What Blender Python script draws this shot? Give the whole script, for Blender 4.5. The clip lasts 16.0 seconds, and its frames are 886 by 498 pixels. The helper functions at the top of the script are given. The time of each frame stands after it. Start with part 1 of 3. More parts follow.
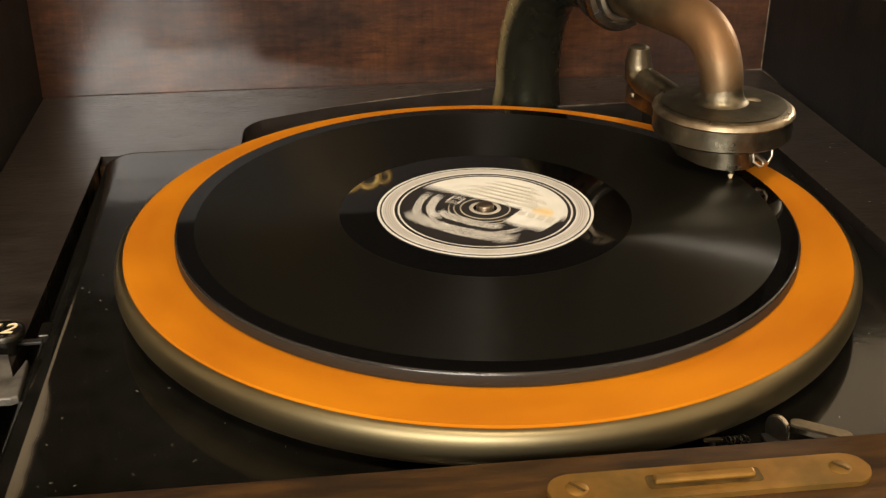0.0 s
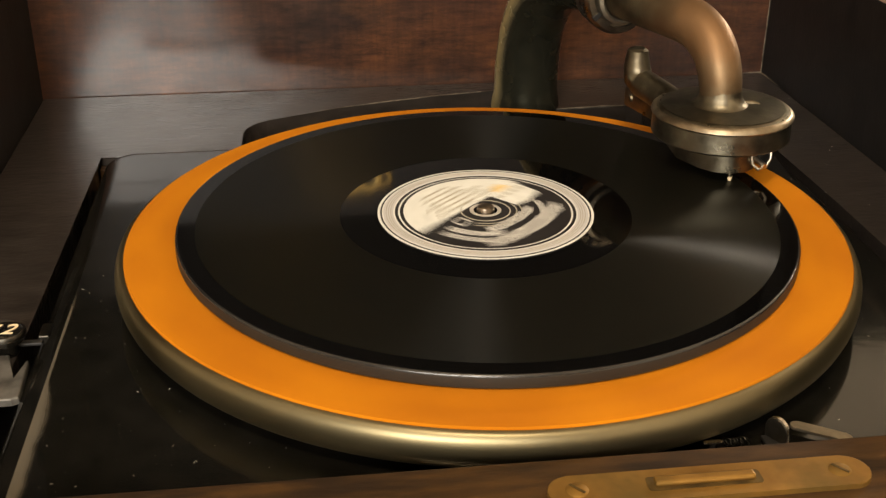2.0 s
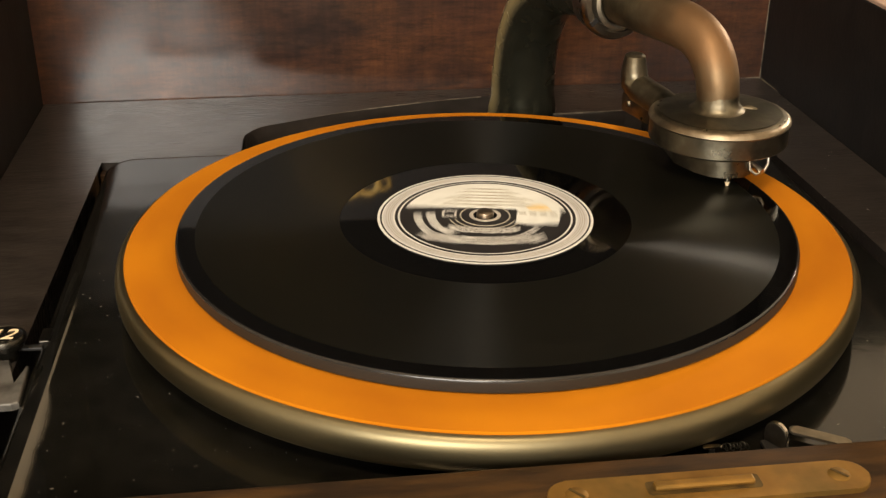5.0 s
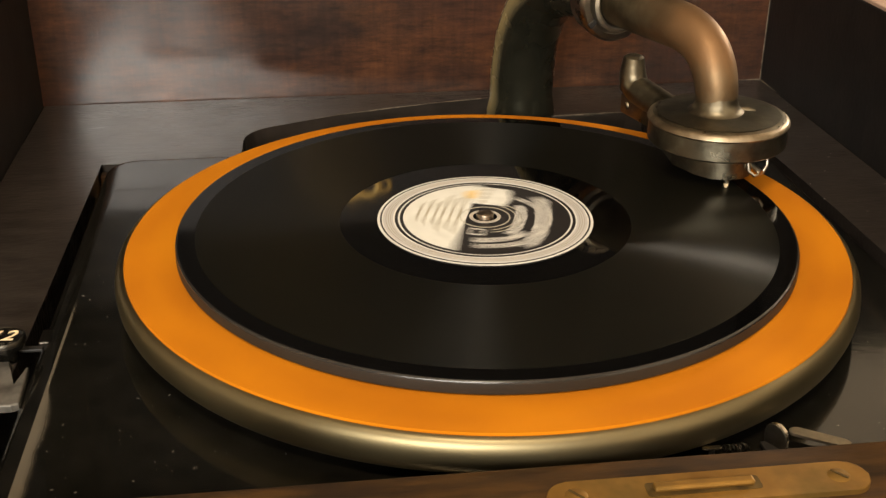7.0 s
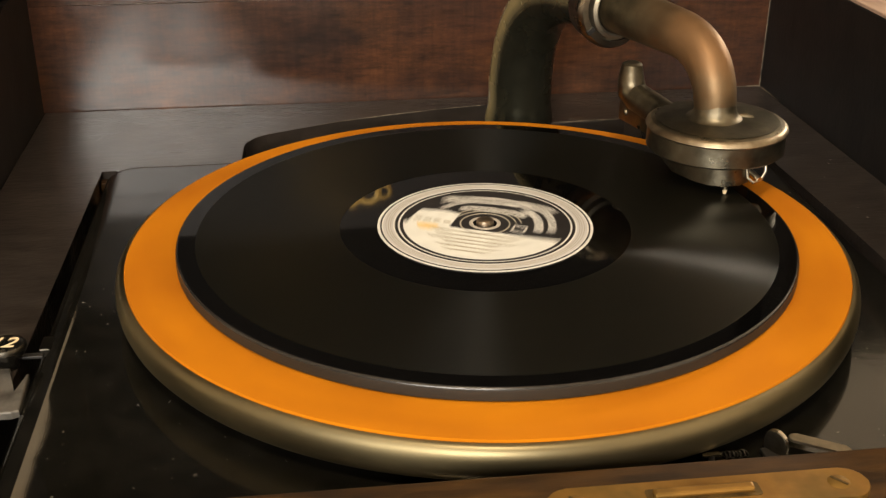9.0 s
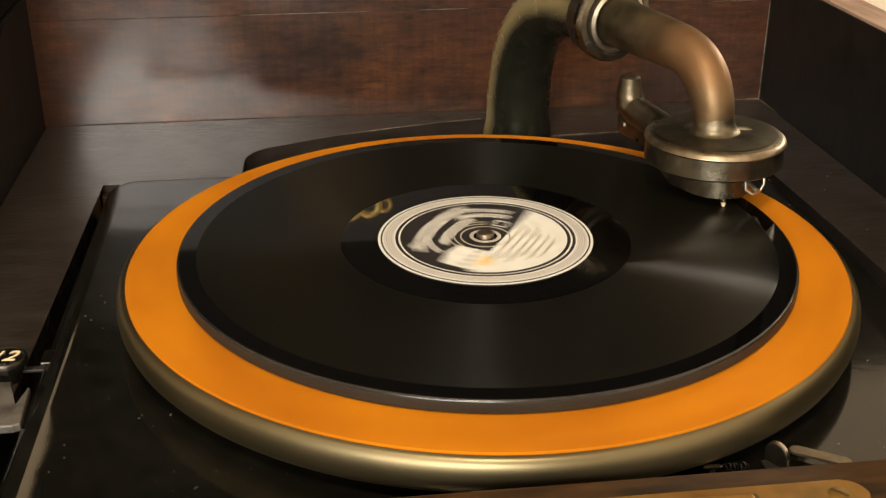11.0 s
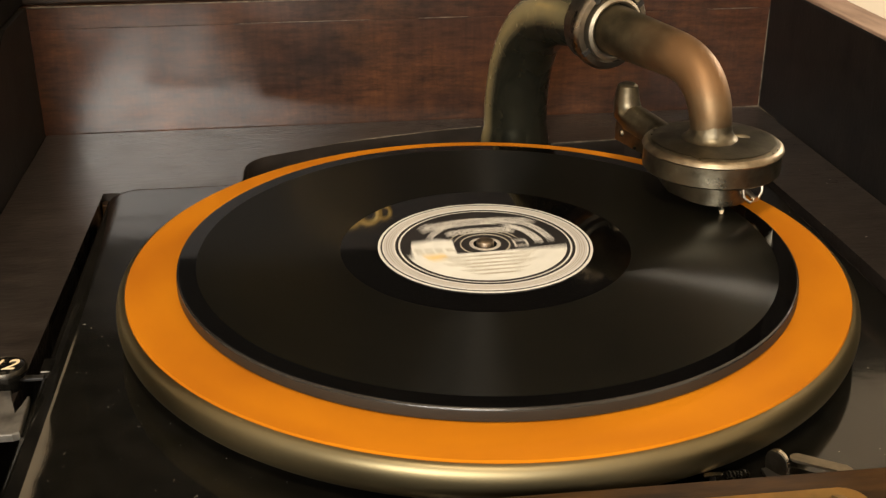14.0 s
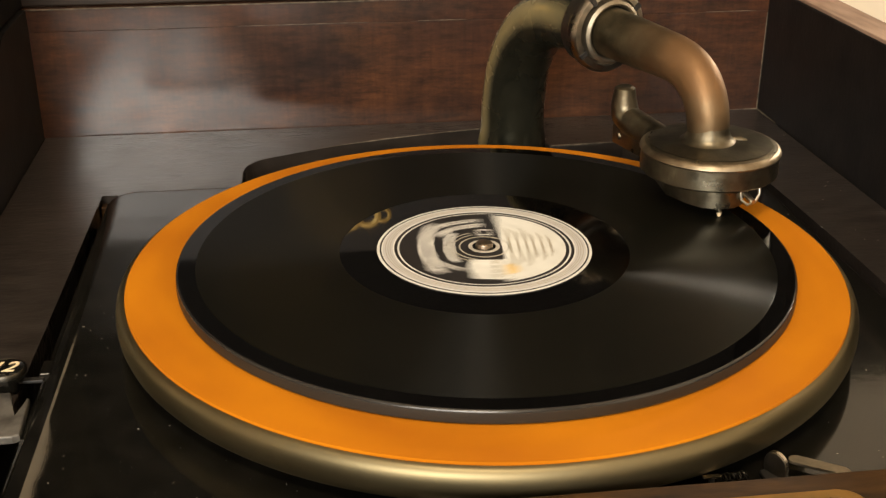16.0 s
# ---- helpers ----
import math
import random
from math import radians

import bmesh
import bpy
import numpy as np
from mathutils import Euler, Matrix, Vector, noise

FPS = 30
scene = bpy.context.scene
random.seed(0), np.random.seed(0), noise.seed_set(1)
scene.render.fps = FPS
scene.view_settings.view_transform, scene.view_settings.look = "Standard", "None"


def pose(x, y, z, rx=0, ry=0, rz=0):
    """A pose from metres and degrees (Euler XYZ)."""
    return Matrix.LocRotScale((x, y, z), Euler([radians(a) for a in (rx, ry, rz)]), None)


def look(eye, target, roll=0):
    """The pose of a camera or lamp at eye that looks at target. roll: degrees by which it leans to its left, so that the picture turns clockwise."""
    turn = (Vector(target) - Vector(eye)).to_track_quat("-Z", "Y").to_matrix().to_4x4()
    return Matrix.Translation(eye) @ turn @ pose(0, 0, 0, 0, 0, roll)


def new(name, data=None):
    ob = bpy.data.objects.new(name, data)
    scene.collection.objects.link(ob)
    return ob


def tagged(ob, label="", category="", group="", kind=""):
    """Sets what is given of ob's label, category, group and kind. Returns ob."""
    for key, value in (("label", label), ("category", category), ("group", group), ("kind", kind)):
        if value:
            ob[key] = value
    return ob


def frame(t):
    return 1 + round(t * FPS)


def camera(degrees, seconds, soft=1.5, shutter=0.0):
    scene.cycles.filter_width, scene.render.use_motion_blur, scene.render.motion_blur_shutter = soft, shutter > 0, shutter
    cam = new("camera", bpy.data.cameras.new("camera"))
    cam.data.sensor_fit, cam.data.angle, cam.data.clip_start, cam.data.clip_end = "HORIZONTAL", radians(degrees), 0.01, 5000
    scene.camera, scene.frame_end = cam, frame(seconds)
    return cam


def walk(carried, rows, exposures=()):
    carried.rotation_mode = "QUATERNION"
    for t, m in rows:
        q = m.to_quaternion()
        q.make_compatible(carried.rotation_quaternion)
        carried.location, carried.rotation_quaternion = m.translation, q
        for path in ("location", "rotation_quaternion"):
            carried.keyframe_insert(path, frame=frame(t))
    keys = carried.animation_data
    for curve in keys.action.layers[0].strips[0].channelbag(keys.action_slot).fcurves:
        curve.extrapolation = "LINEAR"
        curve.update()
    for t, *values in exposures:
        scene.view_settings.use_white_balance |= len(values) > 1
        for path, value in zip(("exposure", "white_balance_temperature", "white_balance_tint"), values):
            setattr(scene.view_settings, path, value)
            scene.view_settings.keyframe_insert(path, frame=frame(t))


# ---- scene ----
cam = camera(42.41, 16.0, soft=1.4, shutter=0.75)
# seconds, place, turn to the right, tilt down, lean
PATH = [
    (0.0, -0.0711, -0.4278, 0.1957, 7.118, 26.293, -0.028),
    (0.5, -0.0714, -0.4285, 0.1957, 7.158, 26.244, 0.041),
    (1.0, -0.0715, -0.4283, 0.1959, 7.178, 26.251, 0.077),
    (1.5, -0.0718, -0.4279, 0.1957, 7.190, 26.226, 0.119),
    (2.0, -0.0718, -0.4282, 0.1958, 7.190, 26.184, 0.126),
    (2.5, -0.0719, -0.4283, 0.1959, 7.202, 26.151, 0.120),
    (3.0, -0.0721, -0.4287, 0.1960, 7.220, 26.058, 0.136),
    (3.5, -0.0720, -0.4288, 0.1961, 7.223, 25.982, 0.144),
    (4.0, -0.0719, -0.4288, 0.1963, 7.220, 25.982, 0.124),
    (6.5, -0.0724, -0.4290, 0.1959, 7.249, 25.841, 0.177),
    (7.0, -0.0718, -0.4291, 0.1959, 7.192, 25.823, 0.118),
    (7.5, -0.0717, -0.4292, 0.1959, 7.176, 25.776, 0.121),
    (8.0, -0.0722, -0.4289, 0.1960, 7.209, 25.743, 0.134),
    (8.5, -0.0721, -0.4291, 0.1961, 7.209, 25.633, 0.100),
    (9.0, -0.0717, -0.4295, 0.1963, 7.171, 25.513, 0.070),
    (11.5, -0.0719, -0.4307, 0.1968, 7.142, 24.749, -0.065),
    (12.0, -0.0714, -0.4309, 0.1975, 7.103, 24.695, -0.113),
    (12.5, -0.0716, -0.4309, 0.1973, 7.118, 24.604, -0.094),
    (13.0, -0.0715, -0.4310, 0.1972, 7.104, 24.573, -0.129),
    (13.5, -0.0717, -0.4306, 0.1972, 7.127, 24.553, -0.113),
    (14.0, -0.0717, -0.4304, 0.1968, 7.141, 24.478, -0.121),
    (14.5, -0.0717, -0.4307, 0.1970, 7.164, 24.487, -0.125),
    (15.0, -0.0718, -0.4310, 0.1975, 7.179, 24.451, -0.146),
    (15.5, -0.0716, -0.4312, 0.1972, 7.176, 24.394, -0.160),
    (16.0, -0.0721, -0.4310, 0.1971, 7.234, 24.362, -0.080),
]
walk(cam, [(t, pose(x, y, z, 90 - down, 0, -turn) @ pose(0, 0, 0, 0, 0, lean)) for t, x, y, z, turn, down, lean in PATH],
     exposures=[(0.0, 0.0), (16.0, 0.0)])

# ---- light: a warm ceiling lamp and a window behind the viewer, a small lamp beyond the cabinet ----
world = bpy.data.worlds.new("room_air")
world.use_nodes = True
world.node_tree.nodes["Background"].inputs["Color"].default_value = (1.0, 0.82, 0.6, 1)
world.node_tree.nodes["Background"].inputs["Strength"].default_value = 0.02
scene.world = world


def area_lamp(name, eye, target, size, watts, colour):
    data = bpy.data.lights.new(name, "AREA")
    data.shape, data.size, data.energy, data.color = "DISK", size, watts, colour
    ob = new(name, data)
    ob.matrix_world = look(eye, target)
    return ob


area_lamp("ceiling_lamp_light", (-0.15, -0.80, 1.45), (-0.1, 0.1, 0), 0.30, 15.5, (1.0, 0.83, 0.62))
window = area_lamp("window_light", (-0.68, -1.93, 0.76), (-0.15, 0.2, 0.0), 1.06, 60, (1.0, 0.93, 0.83))
window.data.shape, window.data.size_y = "RECTANGLE", 0.66
area_lamp("table_lamp_light", (0.80, 0.56, 0.30), (0.08, -0.03, 0), 0.05, 3.5, (1.0, 0.86, 0.66))


# ---- materials ----
def material(name, colour, rough=0.5, metal=0.0, colour2=None, scale=40.0, stretch=(1, 1, 1), bump=0.1, bump_scale=None,
             rough_var=0.12, coat=0.0, mix_sharp=(0.35, 0.65), aniso=0.0, spec=0.5, stain=None, stain_scale=6.0, detail=6.0, bloom=None, bloom_scale=7.0):
    m = bpy.data.materials.new(name)
    m.use_nodes = True
    t = m.node_tree
    b = t.nodes["Principled BSDF"]
    N, L = t.nodes.new, t.links.new
    co = N("ShaderNodeTexCoord")
    mp = N("ShaderNodeMapping")
    mp.inputs["Scale"].default_value = stretch
    L(co.outputs["Object"], mp.inputs["Vector"])
    n1 = N("ShaderNodeTexNoise")
    n1.inputs["Scale"].default_value, n1.inputs["Detail"].default_value = scale, detail
    L(mp.outputs["Vector"], n1.inputs["Vector"])
    ramp = N("ShaderNodeValToRGB")
    ramp.color_ramp.elements[0].position, ramp.color_ramp.elements[1].position = mix_sharp
    ramp.color_ramp.elements[0].color = (*colour, 1)
    ramp.color_ramp.elements[1].color = (*(colour2 or colour), 1)
    L(n1.outputs["Fac"], ramp.inputs["Fac"])
    n2 = N("ShaderNodeTexNoise")
    n2.inputs["Scale"].default_value, n2.inputs["Detail"].default_value = stain_scale, 4
    L(co.outputs["Object"], n2.inputs["Vector"])
    out = ramp.outputs["Color"]
    if stain:
        r2 = N("ShaderNodeValToRGB")
        r2.color_ramp.elements[0].position, r2.color_ramp.elements[1].position = 0.42, 0.68
        mix = N("ShaderNodeMix")
        mix.data_type = "RGBA"
        L(n2.outputs["Fac"], r2.inputs["Fac"])
        L(r2.outputs["Color"], mix.inputs[0])
        L(out, mix.inputs[6])
        mix.inputs[7].default_value = (*stain, 1)
        out = mix.outputs[2]
    if bloom:
        n4 = N("ShaderNodeTexNoise")
        n4.inputs["Scale"].default_value, n4.inputs["Detail"].default_value, n4.inputs["Roughness"].default_value = bloom_scale, 5, 0.6
        L(co.outputs["Object"], n4.inputs["Vector"])
        b.inputs["Coat Weight"].default_value = 1
        cr = N("ShaderNodeMapRange")
        cr.inputs["From Min"].default_value, cr.inputs["From Max"].default_value = 0.40, 0.60
        cr.inputs["To Min"].default_value, cr.inputs["To Max"].default_value = bloom
        L(n4.outputs["Fac"], cr.inputs["Value"])
        L(cr.outputs["Result"], b.inputs["Coat Roughness"])
    L(out, b.inputs["Base Color"])
    rr = N("ShaderNodeMapRange")
    rr.inputs["From Min"].default_value, rr.inputs["From Max"].default_value = 0.3, 0.7
    rr.inputs["To Min"].default_value, rr.inputs["To Max"].default_value = max(0.02, rough - rough_var), min(1, rough + rough_var)
    L(n2.outputs["Fac"], rr.inputs["Value"])
    L(rr.outputs["Result"], b.inputs["Roughness"])
    b.inputs["Metallic"].default_value = metal
    b.inputs["Specular IOR Level"].default_value = spec
    if not bloom:
        b.inputs["Coat Weight"].default_value = coat
        b.inputs["Coat Roughness"].default_value = 0.12
    if aniso:
        tan = N("ShaderNodeTangent")
        tan.direction_type, tan.axis = "RADIAL", "Z"
        L(tan.outputs["Tangent"], b.inputs["Tangent"])
        b.inputs["Anisotropic"].default_value = aniso
        b.inputs["Anisotropic Rotation"].default_value = 0.25
    if bump:
        n3 = N("ShaderNodeTexNoise")
        n3.inputs["Scale"].default_value, n3.inputs["Detail"].default_value = bump_scale or scale * 4, 5
        L(mp.outputs["Vector"], n3.inputs["Vector"])
        bp = N("ShaderNodeBump")
        bp.inputs["Strength"].default_value, bp.inputs["Distance"].default_value = bump, 0.0006
        L(n3.outputs["Fac"], bp.inputs["Height"])
        L(bp.outputs["Normal"], b.inputs["Normal"])
    return m


M = {}


def old_veneer(name, dark, mid, warm):
    """Varnished mahogany: broad figure, fine grain along and short flecks across, hazy patches in the polish."""
    m = bpy.data.materials.new(name)
    m.use_nodes = True
    t = m.node_tree
    b = t.nodes["Principled BSDF"]
    N, L = t.nodes.new, t.links.new
    co = N("ShaderNodeTexCoord")

    def field(scale, stretch, detail=5, rough=0.55):
        mp, nz = N("ShaderNodeMapping"), N("ShaderNodeTexNoise")
        mp.inputs["Scale"].default_value = stretch
        L(co.outputs["Object"], mp.inputs["Vector"])
        nz.inputs["Scale"].default_value, nz.inputs["Detail"].default_value, nz.inputs["Roughness"].default_value = scale, detail, rough
        L(mp.outputs["Vector"], nz.inputs["Vector"])
        return nz.outputs["Fac"]

    def ramp(fac, lo, hi, c0, c1):
        r = N("ShaderNodeValToRGB")
        r.color_ramp.elements[0].position, r.color_ramp.elements[1].position = lo, hi
        r.color_ramp.elements[0].color, r.color_ramp.elements[1].color = (*c0, 1), (*c1, 1)
        L(fac, r.inputs["Fac"])
        return r.outputs["Color"]

    def mix(kind, fac, a, b_):
        x = N("ShaderNodeMix")
        x.data_type, x.blend_type = "RGBA", kind
        x.inputs[0].default_value = fac
        L(a, x.inputs[6])
        L(b_, x.inputs[7])
        return x.outputs[2]

    figure = ramp(field(15, (0.7, 1, 1.2), 8, 0.66), 0.34, 0.70, dark, mid)
    glow = ramp(field(26, (0.65, 1, 0.95), 8, 0.70), 0.44, 0.76, (0, 0, 0), warm)
    base = mix("ADD", 0.9, figure, glow)
    along = ramp(field(260, (0.2, 1, 1), 8, 0.75), 0.35, 0.67, (0.50, 0.46, 0.43), (1.48, 1.42, 1.34))
    across = ramp(field(260, (1, 1, 0.10), 5, 0.7), 0.36, 0.68, (0.78, 0.76, 0.74), (1.18, 1.16, 1.13))
    base = mix("MULTIPLY", 1.0, mix("MULTIPLY", 1.0, base, along), across)
    L(base, b.inputs["Base Color"])
    b.inputs["Roughness"].default_value = 0.55
    b.inputs["Specular IOR Level"].default_value = 0.2
    b.inputs["Coat Weight"].default_value = 0.9
    mr = N("ShaderNodeMapRange")
    mr.inputs["From Min"].default_value, mr.inputs["From Max"].default_value = 0.35, 0.65
    mr.inputs["To Min"].default_value, mr.inputs["To Max"].default_value = 0.12, 0.21
    L(field(24, (0.5, 1, 1.2)), mr.inputs["Value"])
    L(mr.outputs["Result"], b.inputs["Coat Roughness"])
    bp = N("ShaderNodeBump")
    bp.inputs["Strength"].default_value, bp.inputs["Distance"].default_value = 0.24, 0.0003
    L(field(520, (0.6, 1, 0.35), 6, 0.7), bp.inputs["Height"])
    L(bp.outputs["Normal"], b.inputs["Normal"])
    L(bp.outputs["Normal"], b.inputs["Coat Normal"])
    return m


M["mahogany"] = old_veneer("mahogany", (0.016, 0.0070, 0.0045), (0.048, 0.0178, 0.0080), (0.058, 0.0215, 0.0042))
M["ebonised"] = material("ebonised_wood", (0.0035, 0.003, 0.0024), 0.45, colour2=(0.009, 0.007, 0.0055), scale=50, stretch=(0.5, 2, 1), bump=0.2,
                         bump_scale=220, rough_var=0.1, spec=0.3)
M["ledge"] = material("ledge_wood", (0.015, 0.0115, 0.0090), 0.45, colour2=(0.026, 0.0205, 0.0165), scale=90, stretch=(0.5, 1.2, 1), bump=0.38,
                      bump_scale=330, rough_var=0.1, spec=0.2, bloom=(0.08, 0.21), bloom_scale=55)
M["rail"] = material("rail_wood", (0.016, 0.0072, 0.0018), 0.62, colour2=(0.050, 0.0225, 0.0046), scale=110, stretch=(0.4, 1.6, 1), bump=0.3, bump_scale=420, spec=0.22)
M["pale_edge"] = material("pale_edge_wood", (0.20, 0.125, 0.085), 0.55, colour2=(0.34, 0.23, 0.165), scale=90, stretch=(2, 0.3, 1), bump=0.2)
M["board"] = material("board_lacquer", (0.0036, 0.0033, 0.0025), 0.09, colour2=(0.0070, 0.0062, 0.0047), scale=80, bump=0.16, bump_scale=45, rough_var=0.03)
M["lid_frame"] = material("lid_frame_wood", (0.010, 0.0065, 0.0045), 0.46, colour2=(0.022, 0.013, 0.009), scale=70, stretch=(0.4, 1, 2), bump=0.2, bump_scale=260, spec=0.4)
M["lid_black"] = material("lid_black", (0.004, 0.003, 0.003), 0.7, colour2=(0.007, 0.006, 0.005), scale=40, bump=0.1, spec=0.15)
M["felt"] = material("orange_felt", (0.35, 0.106, 0.003), 0.95, colour2=(0.49, 0.168, 0.004), scale=45, bump=0.6, bump_scale=1500, rough_var=0.02, spec=0.1)
M["rim"] = material("tarnished_nickel", (0.15, 0.124, 0.068), 0.42, 1.0, colour2=(0.22, 0.184, 0.104), scale=60, bump=0.05, stain=(0.19, 0.155, 0.085), stain_scale=25)
M["nickel"] = material("worn_nickel", (0.11, 0.098, 0.068), 0.38, 1.0, colour2=(0.22, 0.195, 0.14), scale=190, bump=0.12, mix_sharp=(0.3, 0.65), stain=(0.11, 0.088, 0.056), stain_scale=75)
M["dull_nickel"] = material("blackened_nickel", (0.078, 0.070, 0.048), 0.42, 1.0, colour2=(0.14, 0.125, 0.088), scale=130, bump=0.14, stain=(0.06, 0.052, 0.036), stain_scale=60)
M["steel_face"] = material("steel_face", (0.10, 0.090, 0.072), 0.45, 1.0, colour2=(0.15, 0.135, 0.11), scale=200, bump=0.1)
M["collar"] = material("collar_nickel", (0.20, 0.178, 0.142), 0.36, 1.0, colour2=(0.32, 0.285, 0.235), scale=150, bump=0.1, stain=(0.15, 0.13, 0.10), stain_scale=70)
M["bracket"] = material("bracket_metal", (0.06, 0.056, 0.048), 0.55, 0.6, colour2=(0.17, 0.158, 0.138), scale=110, bump=0.25)
M["bright"] = material("bright_nickel", (0.50, 0.45, 0.37), 0.26, 1.0, colour2=(0.62, 0.56, 0.47), scale=90, bump=0.05)
M["spindle"] = material("spindle_bronze", (0.25, 0.20, 0.15), 0.36, 1.0, colour2=(0.36, 0.29, 0.22), scale=300, bump=0.05)
M["bronze"] = material("worn_bronze", (0.085, 0.072, 0.045), 0.50, 1.0, colour2=(0.155, 0.127, 0.078), scale=110, bump=0.12, stain_scale=60)
M["post"] = material("post_metal", (0.070, 0.070, 0.050), 0.24, 1.0, colour2=(0.12, 0.115, 0.08), scale=90, bump=0.04, stain=(0.09, 0.085, 0.055), stain_scale=40)


def worn_through(m, centre, reach, colour):
    """Plating worn away round a place where it is handled."""
    t = m.node_tree
    b = t.nodes["Principled BSDF"]
    N, L = t.nodes.new, t.links.new
    was = b.inputs["Base Color"].links[0].from_socket
    co, d, nz, ad, mr, mx = (N(k) for k in ("ShaderNodeTexCoord", "ShaderNodeVectorMath", "ShaderNodeTexNoise", "ShaderNodeMath", "ShaderNodeMapRange", "ShaderNodeMix"))
    d.operation = "DISTANCE"
    d.inputs[1].default_value = centre
    L(co.outputs["Object"], d.inputs[0])
    nz.inputs["Scale"].default_value, nz.inputs["Detail"].default_value = 55, 6
    L(co.outputs["Object"], nz.inputs["Vector"])
    ad.operation = "MULTIPLY_ADD"
    L(nz.outputs["Fac"], ad.inputs[0])
    ad.inputs[1].default_value = reach * 0.9
    L(d.outputs["Value"], ad.inputs[2])
    mr.inputs["From Min"].default_value, mr.inputs["From Max"].default_value = reach * 0.75, reach * 1.7
    mr.inputs["To Min"].default_value, mr.inputs["To Max"].default_value = 1, 0
    L(ad.outputs["Value"], mr.inputs["Value"])
    mx.data_type = "RGBA"
    L(mr.outputs["Result"], mx.inputs[0])
    L(was, mx.inputs[6])
    mx.inputs[7].default_value = (*colour, 1)
    L(mx.outputs[2], b.inputs["Base Color"])
    me_ = N("ShaderNodeMapRange")
    me_.inputs["To Min"].default_value, me_.inputs["To Max"].default_value = 1.0, 0.72
    L(mr.outputs["Result"], me_.inputs["Value"])
    L(me_.outputs["Result"], b.inputs["Metallic"])


def side_sheen(m, axis, colour):
    """Brassy reflection painted into the colour on the side that faces one way."""
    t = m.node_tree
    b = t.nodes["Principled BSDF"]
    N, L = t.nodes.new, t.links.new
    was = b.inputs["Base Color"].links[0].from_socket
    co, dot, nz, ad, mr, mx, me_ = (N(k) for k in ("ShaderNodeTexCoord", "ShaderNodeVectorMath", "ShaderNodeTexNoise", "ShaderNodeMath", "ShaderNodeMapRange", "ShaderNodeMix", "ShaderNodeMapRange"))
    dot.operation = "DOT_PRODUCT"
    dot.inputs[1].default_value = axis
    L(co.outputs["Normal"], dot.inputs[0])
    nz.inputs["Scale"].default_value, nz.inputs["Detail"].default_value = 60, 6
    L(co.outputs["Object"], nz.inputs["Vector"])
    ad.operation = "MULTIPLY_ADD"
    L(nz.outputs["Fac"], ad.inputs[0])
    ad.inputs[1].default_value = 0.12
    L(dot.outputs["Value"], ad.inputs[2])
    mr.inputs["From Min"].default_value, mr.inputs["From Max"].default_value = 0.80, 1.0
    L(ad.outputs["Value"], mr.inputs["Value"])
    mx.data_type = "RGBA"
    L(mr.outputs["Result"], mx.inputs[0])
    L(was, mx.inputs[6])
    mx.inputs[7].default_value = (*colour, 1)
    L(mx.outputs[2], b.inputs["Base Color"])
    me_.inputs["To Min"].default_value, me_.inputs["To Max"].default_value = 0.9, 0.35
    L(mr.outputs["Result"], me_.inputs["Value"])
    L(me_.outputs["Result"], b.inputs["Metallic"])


# the pale wall mirrored in the neck's left side, put into its colour
side_sheen(M["post"], Vector((-0.96, 0.1, 0.22)).normalized(), (0.27, 0.215, 0.100))
worn_through(M["bronze"], (0.0545, -0.1560, 0.1220), 0.038, (0.185, 0.102, 0.045))


def edge_wear_and_sheen(m, x0, y0, y1, w0, w1, colour):
    """Soft reflection along one long edge, put into colour and roughness, in a strip that widens from y0 to y1."""
    t = m.node_tree
    b = t.nodes["Principled BSDF"]
    N, L = t.nodes.new, t.links.new

    def math_(kind, *args):
        n_ = N("ShaderNodeMath")
        n_.operation = kind
        for sock, v in zip(n_.inputs, args):
            if isinstance(v, (int, float)):
                sock.default_value = v
            else:
                L(v, sock)
        return n_.outputs["Value"]

    def span(v, a, c, p, q):
        n_ = N("ShaderNodeMapRange")
        n_.interpolation_type = "SMOOTHSTEP"
        for key, val in (("From Min", a), ("From Max", c), ("To Min", p), ("To Max", q)):
            n_.inputs[key].default_value = val
        L(v, n_.inputs["Value"])
        return n_.outputs["Result"]

    co, sep, nz, mx = N("ShaderNodeTexCoord"), N("ShaderNodeSeparateXYZ"), N("ShaderNodeTexNoise"), N("ShaderNodeMix")
    L(co.outputs["Object"], sep.inputs["Vector"])
    L(co.outputs["Object"], nz.inputs["Vector"])
    nz.inputs["Scale"].default_value, nz.inputs["Detail"].default_value = 70, 6
    wide = span(sep.outputs["Y"], y0, y1, w0, w1)
    across = math_("DIVIDE", math_("SUBTRACT", sep.outputs["X"], x0), wide)
    across = math_("ADD", across, math_("MULTIPLY_ADD", nz.outputs["Fac"], 0.7, -0.35))
    right = span(across, 0.35, 1.1, 1.0, 0.0)
    left = span(sep.outputs["X"], x0 - 0.0003, x0, 0.0, 1.0)
    start = span(sep.outputs["Y"], -0.030, -0.002, 1.0, 0.0)
    fac = math_("MULTIPLY", math_("MULTIPLY", right, left), start)
    was, was_r = b.inputs["Base Color"].links[0].from_socket, b.inputs["Roughness"].links[0].from_socket
    mx.data_type = "RGBA"
    L(fac, mx.inputs[0])
    L(was, mx.inputs[6])
    mx.inputs[7].default_value = (*colour, 1)
    L(mx.outputs[2], b.inputs["Base Color"])
    L(math_("MULTIPLY_ADD", fac, 0.35, was_r), b.inputs["Roughness"])


